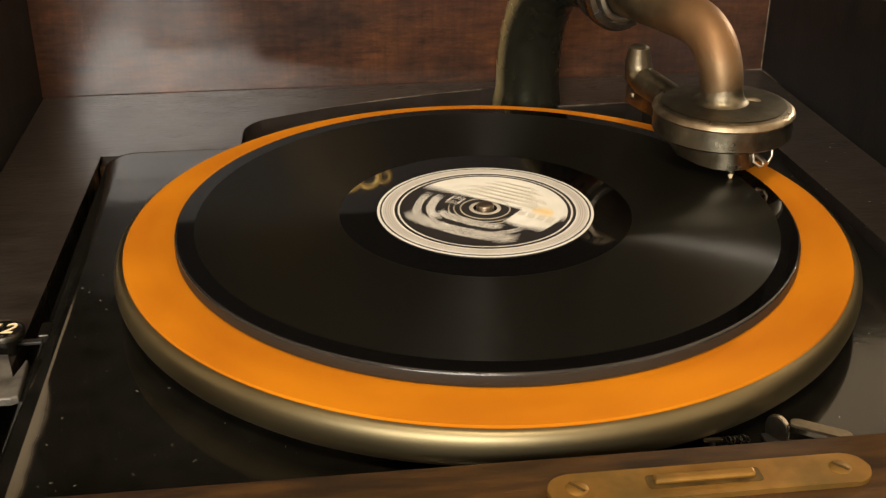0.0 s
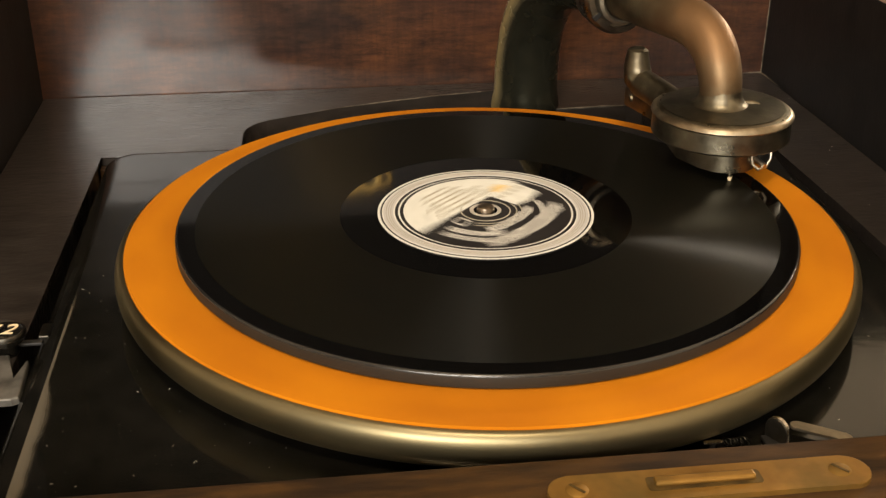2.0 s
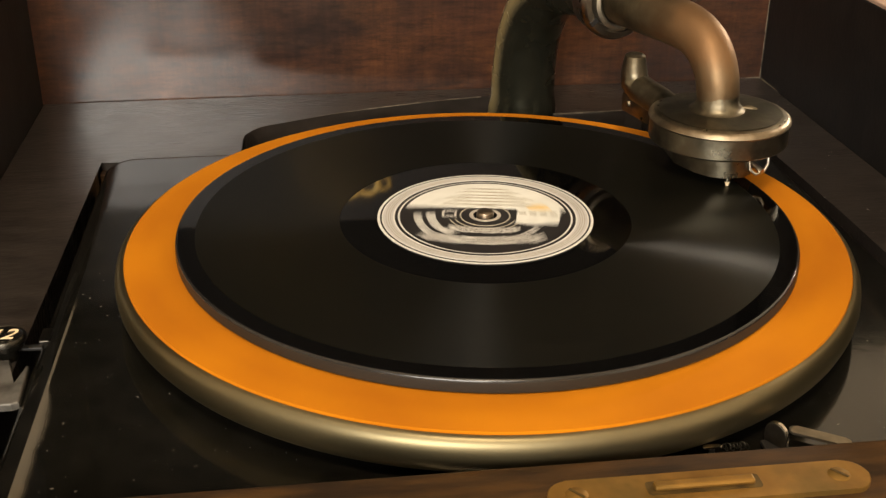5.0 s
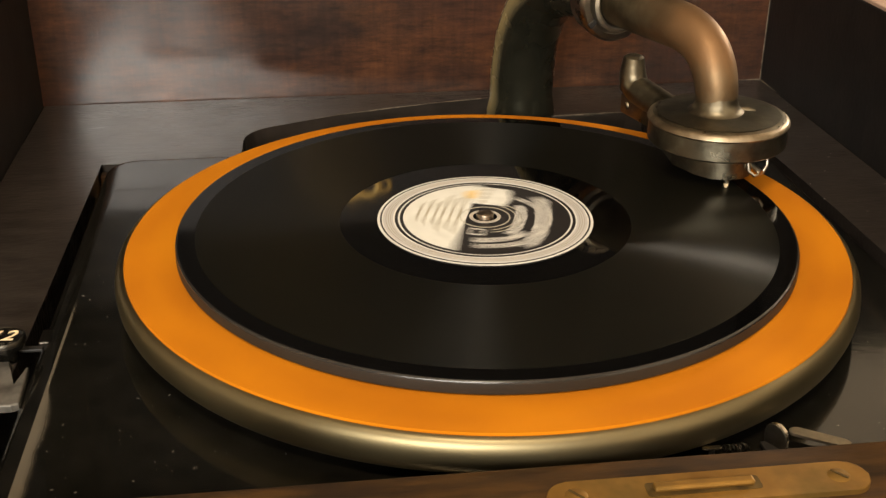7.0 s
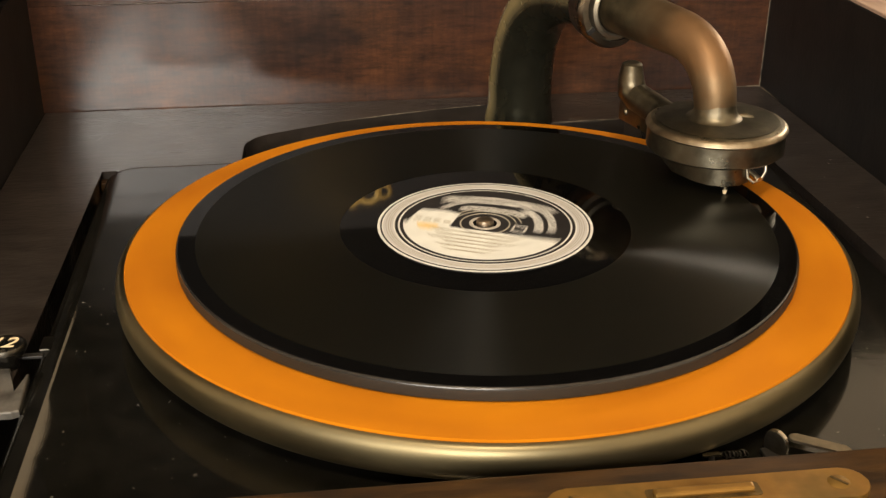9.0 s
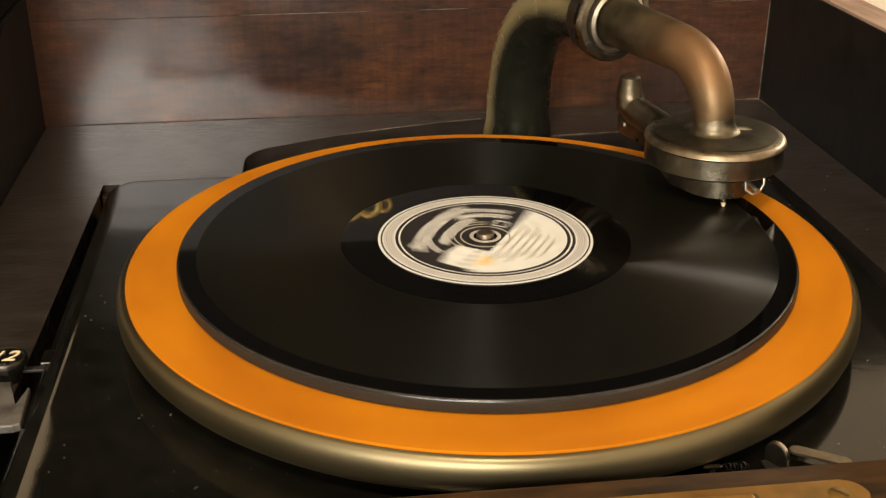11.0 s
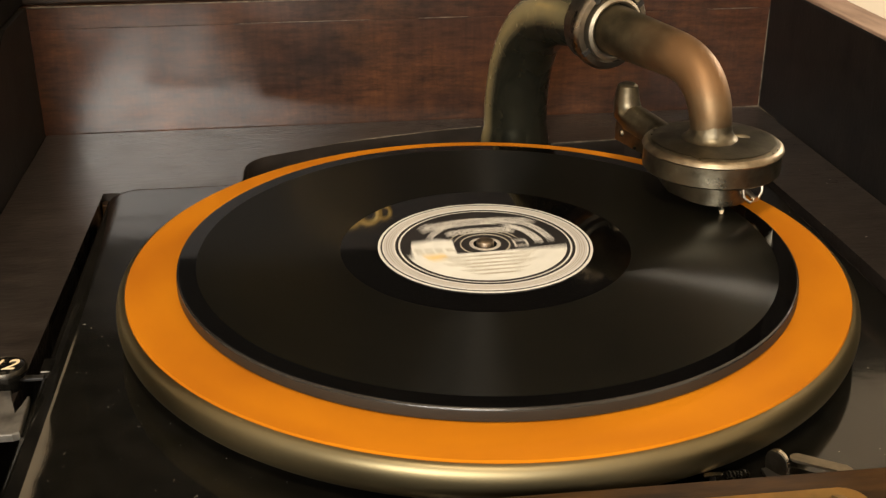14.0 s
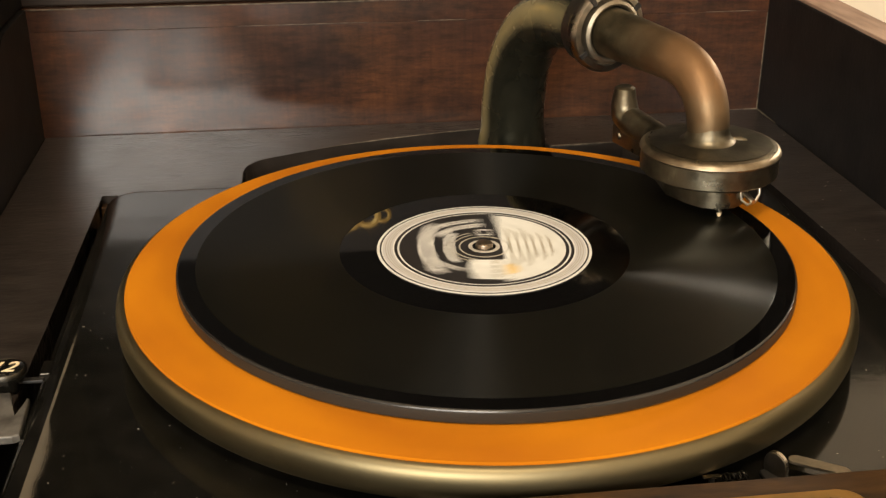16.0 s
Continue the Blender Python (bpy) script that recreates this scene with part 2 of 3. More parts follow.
# the rolled left edge's blurred highlight, painted into the board's lacquer
edge_wear_and_sheen(M["board"], -0.1682, -0.070, -0.090, 0.0011, 0.0050, (0.085, 0.072, 0.052))
M["brass"] = material("aged_brass", (0.19, 0.095, 0.017), 0.58, 0.75, colour2=(0.27, 0.145, 0.030), scale=80, bump=0.15, stain=(0.13, 0.08, 0.018), stain_scale=45)
M["dark_brass"] = material("dark_brass", (0.045, 0.026, 0.006), 0.6, 0.6, colour2=(0.11, 0.065, 0.014), scale=160, bump=0.2)
M["ferrule"] = material("ferrule", (0.50, 0.46, 0.39), 0.45, 0.4, colour2=(0.62, 0.57, 0.49), scale=200, bump=0.1)
M["filler"] = material("pale_filler", (0.035, 0.028, 0.020), 0.8, colour2=(0.15, 0.12, 0.085), scale=200, bump=0.3)
M["shellac"] = material("record_smooth", (0.0012, 0.0011, 0.001), 0.05, colour2=(0.0018, 0.0016, 0.0014), scale=200, bump=0, rough_var=0.03)
M["groove"] = material("record_grooves", (0.0030, 0.0029, 0.0020), 0.31, colour2=(0.0042, 0.0040, 0.0028), scale=120, bump=0, rough_var=0.02, aniso=1.0, spec=0.145)
nt = M["groove"].node_tree
gl, gc, gn, gr = (nt.nodes.new(k) for k in ("ShaderNodeVectorMath", "ShaderNodeTexCoord", "ShaderNodeTexNoise", "ShaderNodeMapRange"))
gl.operation = "LENGTH"
nt.links.new(gc.outputs["Object"], gl.inputs[0])
gn.noise_dimensions = "1D"
gn.inputs["Scale"].default_value, gn.inputs["Detail"].default_value = 1600, 3
nt.links.new(gl.outputs["Value"], gn.inputs["W"])
gr.inputs["From Min"].default_value, gr.inputs["From Max"].default_value, gr.inputs["To Min"].default_value, gr.inputs["To Max"].default_value = 0.3, 0.7, 0.292, 0.322
nt.links.new(gn.outputs["Fac"], gr.inputs["Value"])
nt.links.new(gr.outputs["Result"], nt.nodes["Principled BSDF"].inputs["Roughness"])
M["edge"] = material("record_edge", (0.012, 0.0098, 0.0070), 0.5, colour2=(0.024, 0.0195, 0.0135), scale=150, bump=0.1, spec=0.32)
M["lip"] = material("record_lip", (0.010, 0.009, 0.008), 0.22, colour2=(0.016, 0.014, 0.012), scale=150, bump=0, rough_var=0.05, spec=0.6)
M["cream"] = material("label_cream", (0.56, 0.55, 0.495), 0.6, colour2=(0.66, 0.65, 0.59), scale=160, bump=0.05)
M["grey_ring"] = material("label_grey", (0.42, 0.40, 0.385), 0.6, colour2=(0.48, 0.46, 0.445), scale=200, bump=0.05)
M["ink"] = material("label_ink", (0.006, 0.005, 0.005), 0.6, colour2=(0.010, 0.008, 0.008), scale=150, bump=0.05)
M["print"] = material("label_print", (0.42, 0.40, 0.36), 0.6, colour2=(0.60, 0.58, 0.52), scale=420, bump=0.05)
M["faded_ink"] = material("label_faded_ink", (0.30, 0.27, 0.20), 0.6, colour2=(0.36, 0.33, 0.26), scale=150, bump=0.05)
M["stain"] = material("label_stain", (0.62, 0.42, 0.16), 0.6, colour2=(0.68, 0.52, 0.26), scale=300, bump=0.05)
M["gilt"] = material("gilt", (0.55, 0.36, 0.10), 0.4, 0.6, colour2=(0.65, 0.45, 0.15), scale=120, bump=0.05)
M["plaster"] = material("cream_plaster", (0.78, 0.70, 0.57), 0.85, colour2=(0.84, 0.76, 0.63), scale=6, bump=0.1, bump_scale=90, rough_var=0.05)
M["boards"] = material("floor_wood", (0.16, 0.09, 0.045), 0.5, colour2=(0.26, 0.15, 0.08), scale=8, stretch=(1, 8, 1), bump=0.1)
M["black"] = material("black_paint", (0.008, 0.007, 0.006), 0.6, colour2=(0.014, 0.012, 0.010), scale=80, bump=0.1)
M["ivory"] = material("ivory_paint", (0.70, 0.55, 0.33), 0.5, colour2=(0.76, 0.62, 0.40), scale=120, bump=0.02)
M["lever_metal"] = material("lever_nickel", (0.24, 0.21, 0.16), 0.5, 1.0, colour2=(0.33, 0.29, 0.22), scale=200, bump=0.1)
M["dark_steel"] = material("dark_steel", (0.035, 0.032, 0.026), 0.4, 1.0, colour2=(0.07, 0.063, 0.052), scale=200, bump=0.1)
M["edge_metal"] = material("edge_metal", (0.20, 0.155, 0.10), 0.36, 1.0, colour2=(0.34, 0.285, 0.20), scale=160, bump=0.1)
M["dust"] = material("dust", (0.36, 0.32, 0.26), 0.9, colour2=(0.55, 0.51, 0.44), scale=900, bump=0)


# ---- mesh helpers ----
def part(name, bm, mat, parent=None, label="", smooth=False):
    me = bpy.data.meshes.new(name)
    bmesh.ops.recalc_face_normals(bm, faces=bm.faces[:])
    bm.to_mesh(me)
    bm.free()
    me.materials.append(M[mat] if isinstance(mat, str) else mat)
    if smooth:
        me.polygons.foreach_set("use_smooth", [True] * len(me.polygons))
        me.set_sharp_from_angle(angle=radians(38))
        for p in me.polygons:
            p.use_smooth = p.loop_total < 13
    ob = new(name, me)
    if parent:
        ob.parent = parent
    if label:
        tagged(ob, label=label)
    return ob


def thing(name, label, category, at=(0, 0, 0), kind="", group=""):
    ob = new(name)
    ob.empty_display_size = 0.02
    ob.location = at
    return tagged(ob, label, category, group, kind)


def slab(corners, z0, z1, bevel=0.0, seg=2):
    """A prism over a flat outline."""
    bm = bmesh.new()
    lo = [bm.verts.new((x, y, z0)) for x, y in corners]
    hi = [bm.verts.new((x, y, z1)) for x, y in corners]
    n = len(corners)
    bm.faces.new(lo[::-1])
    bm.faces.new(hi)
    for i in range(n):
        bm.faces.new((lo[i], lo[(i + 1) % n], hi[(i + 1) % n], hi[i]))
    if bevel:
        top = [e for e in bm.edges if all(abs(v.co.z - z1) < 1e-7 for v in e.verts)]
        bmesh.ops.bevel(bm, geom=top, offset=bevel, segments=seg, affect="EDGES", profile=0.5)
    return bm


def block(x0, x1, y0, y1, z0, z1, bevel=0.0, seg=2):
    bm = bmesh.new()
    bmesh.ops.create_cube(bm, size=1.0, matrix=Matrix.Translation(((x0 + x1) / 2, (y0 + y1) / 2, (z0 + z1) / 2)) @ Matrix.Diagonal((x1 - x0, y1 - y0, z1 - z0, 1)))
    if bevel:
        bmesh.ops.bevel(bm, geom=bm.edges[:], offset=bevel, segments=seg, affect="EDGES", profile=0.5)
    return bm


def lathe(profile, n=96, m=None, closed=False):
    """A profile of (radius, height) turned round z."""
    bm = bmesh.new()
    rings = []
    for r, z in profile:
        if r < 1e-7:
            rings.append([bm.verts.new((0, 0, z))])
        else:
            rings.append([bm.verts.new((r * math.cos(2 * math.pi * i / n), r * math.sin(2 * math.pi * i / n), z)) for i in range(n)])
    pairs = list(zip(rings, rings[1:])) + ([(rings[-1], rings[0])] if closed else [])
    for a, b in pairs:
        for i in range(n):
            j = (i + 1) % n
            q = [a[i % len(a)], a[j % len(a)], b[j % len(b)], b[i % len(b)]]
            q = list(dict.fromkeys(q))
            if len(q) > 2:
                bm.faces.new(q)
    if m:
        bm.transform(m)
    return bm


def ring(r0, r1, z, n=128, thick=0.0001):
    return lathe([(r0, z), (r1, z), (r1, z - thick), (r0, z - thick)], n, closed=True)


def sweep(points, radii, n=28, caps=True):
    """A round tube through the points."""
    pts = [Vector(p) for p in points]
    bm = bmesh.new()
    rings, side = [], None
    for i, p in enumerate(pts):
        d = (pts[min(i + 1, len(pts) - 1)] - pts[max(i - 1, 0)]).normalized()
        if side is None:
            side = d.orthogonal().normalized()
        side = (side - d * side.dot(d)).normalized()
        up = d.cross(side)
        rings.append([bm.verts.new(p + radii[i] * (math.cos(2 * math.pi * k / n) * side + math.sin(2 * math.pi * k / n) * up)) for k in range(n)])
    for a, b in zip(rings, rings[1:]):
        for k in range(n):
            bm.faces.new((a[k], a[(k + 1) % n], b[(k + 1) % n], b[k]))
    if caps:
        bm.faces.new(rings[0][::-1])
        bm.faces.new(rings[-1])
    return bm


def bend(a, corner, b, radius, n=12):
    """Points from a to b with a rounded corner."""
    a, c, b = Vector(a), Vector(corner), Vector(b)
    u, v = (a - c).normalized(), (b - c).normalized()
    p, q = c + u * radius, c + v * radius
    arc = [(1 - s) ** 2 * p + 2 * s * (1 - s) * c + s * s * q for s in [i / n for i in range(n + 1)]]
    return [a] + arc + [b]


# ---- setting: the room ----
FLOOR, CEIL = -0.86, 1.55
tagged(part("floor", block(-2.3, 1.05, -2.1, 1.0, FLOOR - 0.1, FLOOR), "boards"), "brown wooden floor boards of the room", "floor", kind="structure")
tagged(part("ceiling", block(-2.3, 1.05, -2.1, 1.0, CEIL, CEIL + 0.1), "plaster"), "plain cream plaster ceiling", "ceiling", kind="structure")
for nm, x0, x1, y0, y1 in (("wall_north", -2.2, 0.95, 0.9, 1.0), ("wall_west", -2.3, -2.2, -2.1, 1.0), ("wall_east", 0.95, 1.05, -2.1, 1.0)):
    tagged(part(nm, block(x0, x1, y0, y1, FLOOR, CEIL), "plaster"), "plain cream plaster wall of the room", "wall", kind="structure")

# unseen dark boards, added so the record mirrors black rather than pale plaster
for x0, x1, z1 in ((-2.19, 0.298, 1.35), (0.302, 0.945, 0.585)):
    tagged(part("dark_backing", block(x0, x1, 0.88, 0.8995, 0.12, z1, 0.004), "lid_black"), "unseen dark boards added on the far wall to darken reflections", "panelling", kind="structure")
bm = bmesh.new()
for x0, x1, z0, z1 in ((-2.2, -1.25, FLOOR, CEIL), (-0.11, 0.95, FLOOR, CEIL), (-1.25, -0.11, FLOOR, 0.40), (-1.25, -0.11, 1.12, CEIL)):
    bmesh.ops.create_cube(bm, size=1.0, matrix=Matrix.Translation(((x0 + x1) / 2, -2.05, (z0 + z1) / 2)) @ Matrix.Diagonal((x1 - x0, 0.1, z1 - z0, 1)))
tagged(part("wall_south", bm, "plaster"), "plain cream plaster wall with a window opening", "wall", kind="structure")

# ---- the cabinet ----
LEDGE, BOARD = -0.028, -0.0245
cab = thing("phonograph_cabinet", "dark mahogany phonograph cabinet with a black lacquered motor board", "phonograph", (0, 0, FLOOR))
cab_in = Matrix.Translation((0, 0, -FLOOR))


def cpart(name, bm, mat, parent=None, label="", smooth=False):
    if parent is None or parent is cab:
        bm.transform(cab_in)
        return part(name, bm, mat, cab, label, smooth)
    bm.transform(cab_in)
    return part(name, bm, mat, parent, label, smooth)


cpart("back_panel", block(-0.246, 0.243, 0.2572, 0.275, -0.10, 0.0365, 0.0004), "mahogany", label="reddish brown varnished back panel with hazy sheen")
cpart("back_rail", block(-0.246, 0.243, 0.2569, 0.275, 0.0366, 0.050, 0.0003), "mahogany", label="narrow varnished top rail")
# the left side: its top edge sweeps down, unseen, from the back corner to let window light in
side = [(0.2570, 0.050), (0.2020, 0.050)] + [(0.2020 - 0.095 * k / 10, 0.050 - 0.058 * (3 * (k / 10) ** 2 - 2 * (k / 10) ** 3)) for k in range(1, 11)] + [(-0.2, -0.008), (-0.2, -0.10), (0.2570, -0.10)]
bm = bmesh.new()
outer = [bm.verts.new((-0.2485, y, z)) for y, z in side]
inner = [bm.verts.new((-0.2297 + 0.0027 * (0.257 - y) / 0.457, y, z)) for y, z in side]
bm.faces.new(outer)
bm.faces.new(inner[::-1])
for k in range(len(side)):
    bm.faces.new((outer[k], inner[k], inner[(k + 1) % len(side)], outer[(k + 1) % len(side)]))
cpart("side_panel", bm, "ebonised", label="nearly black inner side panel, its unseen front cut low to let light in")
cpart("side_panel", slab([(0.2272, -0.2), (0.243, -0.2), (0.243, 0.2570), (0.2226, 0.2570)], -0.10, 0.0515, 0.001), "ebonised", label="nearly black inner side panel")
cpart("top_edge", slab([(0.2274, -0.2), (0.2434, -0.2), (0.2434, 0.2570), (0.2228, 0.2570)], 0.0516, 0.0534, 0.0005), "pale_edge", label="worn pinkish brown top edge")
cpart("carcass", block(-0.25, 0.245, -0.205, 0.277, FLOOR, -0.1003), "rail")

# back ledge with the opening for the horn neck
hole = [(-0.1075, 0.1545)]
for k in range(10):
    a = math.pi - k / 9 * radians(68)
    hole.append((-0.083 + 0.0245 * math.cos(a), 0.180 + 0.0245 * math.sin(a)))
hole += [(-0.0524, 0.2192), (-0.02, 0.2283), (0.0103, 0.2350), (0.036, 0.2393), (0.064, 0.2415), (0.0725, 0.2020), (0.118, 0.2036), (0.126, 0.196), (0.126, 0.1545)]
rim_of_ledge = [(-0.1855, -0.2), (-0.2270, -0.2), (-0.2297, 0.2568), (0.2225, 0.2568), (0.2271, -0.2), (0.184, -0.2), (0.1815, 0.05), (0.179, 0.1545)]
bm = slab(rim_of_ledge + hole[::-1] + [(-0.1818, 0.1545)], LEDGE - 0.016, LEDGE, 0.0009)
cpart("ledge", bm, "ledge", label="dark wooden ledge round the motor board with a curved slot")
cpart("corner_seam", sweep([(0.2223, 0.2567, LEDGE + 0.0002), (0.2223, 0.2566, 0.0355)], [0.0004, 0.0003], 8), "filler", label="pale dusty seam in the corner")
cpart("base_seam", sweep([(0.2223, 0.2566, LEDGE + 0.0001), (0.2226, 0.225, LEDGE + 0.0001)], [0.0004, 0.0001], 8), "filler")
cpart("base_seam", sweep([(0.2223, 0.2566, LEDGE + 0.0001), (0.200, 0.2567, LEDGE + 0.0001)], [0.0005, 0.0001], 8), "filler")
cpart("edge_wear_and_sheen", sweep([(x, y + 0.0003, LEDGE - 0.0002) for x, y in hole[10:15]], [0.00012, 0.0003, 0.0004, 0.0003, 0.0004], 8), "filler", label="pale worn edge of the slot")
cpart("edge_wear_and_sheen", sweep([(0.074, 0.2024, LEDGE - 0.0001), (0.09, 0.2029, LEDGE - 0.0001), (0.104, 0.2034, LEDGE - 0.0001), (0.117, 0.2038, LEDGE - 0.0001)], [0.0002, 0.0005, 0.0005, 0.0002], 8), "filler")
cpart("edge_wear_and_sheen", sweep([(-0.2290, 0.2563, 0.0499), (-0.15, 0.2563, 0.0499), (-0.05, 0.2563, 0.0499), (0.04, 0.2563, 0.0499)], [0.0005, 0.0004, 0.0004, 0.0002], 8), "filler", label="pale worn top edge of the back rail")
for x0, x1 in ((-0.109, -0.030), (-0.172, -0.155), (0.182, 0.215), (0.0, 0.030)):
    cpart("scratch", sweep([(x0, 0.25685, 0.0368), (0.5 * (x0 + x1), 0.2568, 0.0368), (x1, 0.25685, 0.0368)], [0.0001, 0.00022, 0.0001], 6), "filler")
cpart("well_floor", block(-0.2268, 0.2224, -0.2, 0.2568, -0.0995, -0.06), "black")


def rounded(x0, x1, y0, y1, r, n=6):
    out = []
    for cx, cy, a0 in ((x1 - r, y1 - r, 0), (x0 + r, y1 - r, 90), (x0 + r, y0 + r, 180), (x1 - r, y0 + r, 270)):
        for k in range(n + 1):
            a = radians(a0 + 90 * k / n)
            out.append((cx + r * math.cos(a), cy + r * math.sin(a)))
    return out


def rolled(x0, x1, y0, y1, r, z0, z1, roll, n=8):
    """A rounded board whose upper edge is rolled over."""
    bm = bmesh.new()
    rows = [(0.0, z0)] + [(roll * (1 - math.cos(k / n * math.pi / 2)), z1 - roll * 0.55 * (1 - math.sin(k / n * math.pi / 2))) for k in range(n + 1)]
    rings = [[bm.verts.new((x, y, z)) for x, y in rounded(x0 + i, x1 - i, y0 + i, y1 - i, r - i, 10)] for i, z in rows]
    for a, b in zip(rings, rings[1:]):
        for k in range(len(a)):
            bm.faces.new((a[k], a[(k + 1) % len(a)], b[(k + 1) % len(a)], b[k]))
    bm.faces.new(rings[0][::-1])
    bm.faces.new(rings[-1])
    return bm


cpart("motor_board", rolled(-0.1768, 0.1745, -0.1545, 0.1542, 0.016, -0.046, BOARD, 0.0085), "board", label="glossy black motor board, dusty, with rounded edges", smooth=True)

cpart("channel_end", block(-0.1815, -0.1770, 0.1480, 0.1543, -0.045, -0.0325, 0.0006), "rail", label="brown worn end of the channel")
RAIL = -0.011
cpart("front_rail", block(-0.2485, 0.243, -0.205, -0.1556, -0.0999, RAIL, 0.0016, 3), "rail", label="worn brown front rail", smooth=True)

# ---- brass strike plate on the rail ----
bm = slab(rounded(-0.0095, 0.0865, -0.1805, -0.1668, 0.0066, 8), RAIL, RAIL + 0.0018, 0.0004)
plate = cpart("strike_plate", bm, "brass", label="aged brass strike plate with two slotted screws")
# shadow round the catch, laid on the plate as a darker slab
cpart("catch_shade", slab(rounded(0.0195, 0.0535, -0.1766, -0.1704, 0.0012, 4), RAIL + 0.001, RAIL + 0.00195), "dark_brass", plate)
cpart("catch", block(0.0215, 0.0515, -0.1752, -0.1718, RAIL + 0.0016, RAIL + 0.0036, 0.0008), "brass", plate)
for sx in (-0.001, 0.0775):
    cpart("screw", lathe([(0, 0.0007), (0.0030, 0.0005), (0.0036, 0.0), (0, 0)], 24, Matrix.Translation((sx, -0.1735, RAIL + 0.0016))), "brass", plate, smooth=True)
    bm = block(-0.0028, 0.0028, -0.0004, 0.0004, 0, 0.0002)
    bm.transform(pose(sx, -0.1735, RAIL + 0.00231, 0, 0, -50))
    cpart("slot", bm, "dark_brass", plate)

# ---- turntable ----
DISC = 0.0055
table = thing("turntable", "round turntable with orange felt and a tarnished nickel rim", "turntable", (0, 0, -0.0195))


def tpart(name, bm, mat, label="", smooth=True, dz=0.0195, parent=None):
    bm.transform(Matrix.Translation((0, 0, dz)))
    return part(name, bm, mat, parent or table, label, smooth)


prof = [(0.02, -0.0075), (0.14715, -0.0075), (0.14725, -0.0064), (0.1484, -0.0066), (0.1490, -0.0070), (0.1499, -0.0080), (0.1506, -0.0094),
        (0.1510, -0.0112), (0.1511, -0.0132), (0.1508, -0.0156), (0.1500, -0.0178), (0.1486, -0.0197), (0.1465, -0.0207), (0.02, -0.0207)]
tpart("platter", lathe(prof, 160, closed=True), "rim", "tarnished nickel platter with a rolled rim")
tpart("felt", lathe([(0.006, -DISC), (0.1468, -DISC), (0.1471, -DISC - 0.0004), (0.1471, -DISC - 0.0020), (0.006, -DISC - 0.0020)], 160, closed=True), "felt", "bright orange felt cover")
tpart("spindle", lathe([(0, 0.0029), (0.0024, 0.0028), (0.0034, 0.0023), (0.0037, 0.0014), (0.0037, -0.0055), (0, -0.0055)], 32), "spindle")
tpart("hub", lathe([(0.004, -0.0195), (0.018, -0.0195), (0.018, -0.029), (0.004, -0.029)], 32, closed=True), "black")

# ---- record ----
rec = thing("record", "thick black record with a cream and black paper label", "record", (0, 0, -DISC))


def rpart(name, bm, mat, label="", smooth=True, parent=None):
    bm.transform(Matrix.Translation((0, 0, DISC)))
    return part(name, bm, mat, parent or rec, label, smooth)


rpart("disc", lathe([(0.0040, 0), (0.1254, 0), (0.1257, 0)], 160), "shellac")
rpart("lip", lathe([(0.1257, 0), (0.1261, -0.00005), (0.1264, -0.0002), (0.1266, -0.0005), (0.1267, -0.0009)], 160), "lip", "polished upper edge of the record")
rpart("rim", lathe([(0.1267, -0.0009), (0.1268, -0.0013), (0.1268, -0.0046), (0.1263, -0.0052), (0.0040, -0.0052)], 160), "edge", "grey worn record edge")
rpart("groove_band", lathe([(0.0605, 0.00002), (0.0609, 0.0001), (0.0612, 0.0001), (0.1183, 0.0001), (0.1186, 0.0001), (0.1190, 0.00002)], 160), "groove")
label = rpart("label", ring(0.0066, 0.0449, 0.0003), "cream", "cream paper label with black printing")
Z = 0.0003
for r0, r1, mat in ((0.0431, 0.0438, "ink"), (0.0384, 0.0425, "grey_ring"), (0.0364, 0.0377, "ink"), (0.0060, 0.0356, "ink")):
    rpart("printed_ring", ring(r0, r1, Z + 0.0001), mat, parent=label)
for r in (0.0393, 0.0402, 0.0412):
    rpart("printed_line", ring(r, r + 0.0003, Z + 0.0002), "faded_ink", parent=label)
rpart("ferrule", ring(0.0050, 0.0066, Z + 0.0004), "ferrule", parent=label)
rpart("printed_line", ring(0.0100, 0.0106, Z + 0.0002), "faded_ink", parent=label)


def patch(name, outline, mat, z):
    bm = bmesh.new()
    bm.faces.new([bm.verts.new((x, y, z)) for x, y in outline])
    g = bmesh.ops.extrude_face_region(bm, geom=bm.faces[:])
    for v in g["geom"]:
        if isinstance(v, bmesh.types.BMVert):
            v.co.z -= 0.0001
    return rpart(name, bm, mat, smooth=False, parent=label)


def arc_band(r0, r1, a0, a1, n=14):
    pts = [(r1 * math.cos(radians(a0 + (a1 - a0) * k / n)), r1 * math.sin(radians(a0 + (a1 - a0) * k / n))) for k in range(n + 1)]
    return pts + [(r0 * math.cos(radians(a1 + (a0 - a1) * k / n)), r0 * math.sin(radians(a1 + (a0 - a1) * k / n))) for k in range(n + 1)]


# cream lower half
cut, R = -0.0075, 0.0342
a = math.degrees(math.asin(cut / R))
patch("cream_field", [(R * math.cos(radians(180 - a + (2 * a + 180) * k / 28)), R * math.sin(radians(180 - a + (2 * a + 180) * k / 28))) for k in range(29)], "cream", Z + 0.0002)
rng = random.Random(7)
for y, w in ((-0.0115, 0.021), (-0.0150, 0.017), (-0.0185, 0.019), (-0.0215, 0.012), (-0.0250, 0.013), (-0.0285, 0.009)):
    patch("text_bar", [(-w, y), (w * 0.9, y), (w * 0.9, y + 0.0011), (-w, y + 0.0011)], "faded_ink", Z + 0.0003)
# broad lettering above it, as plain shapes


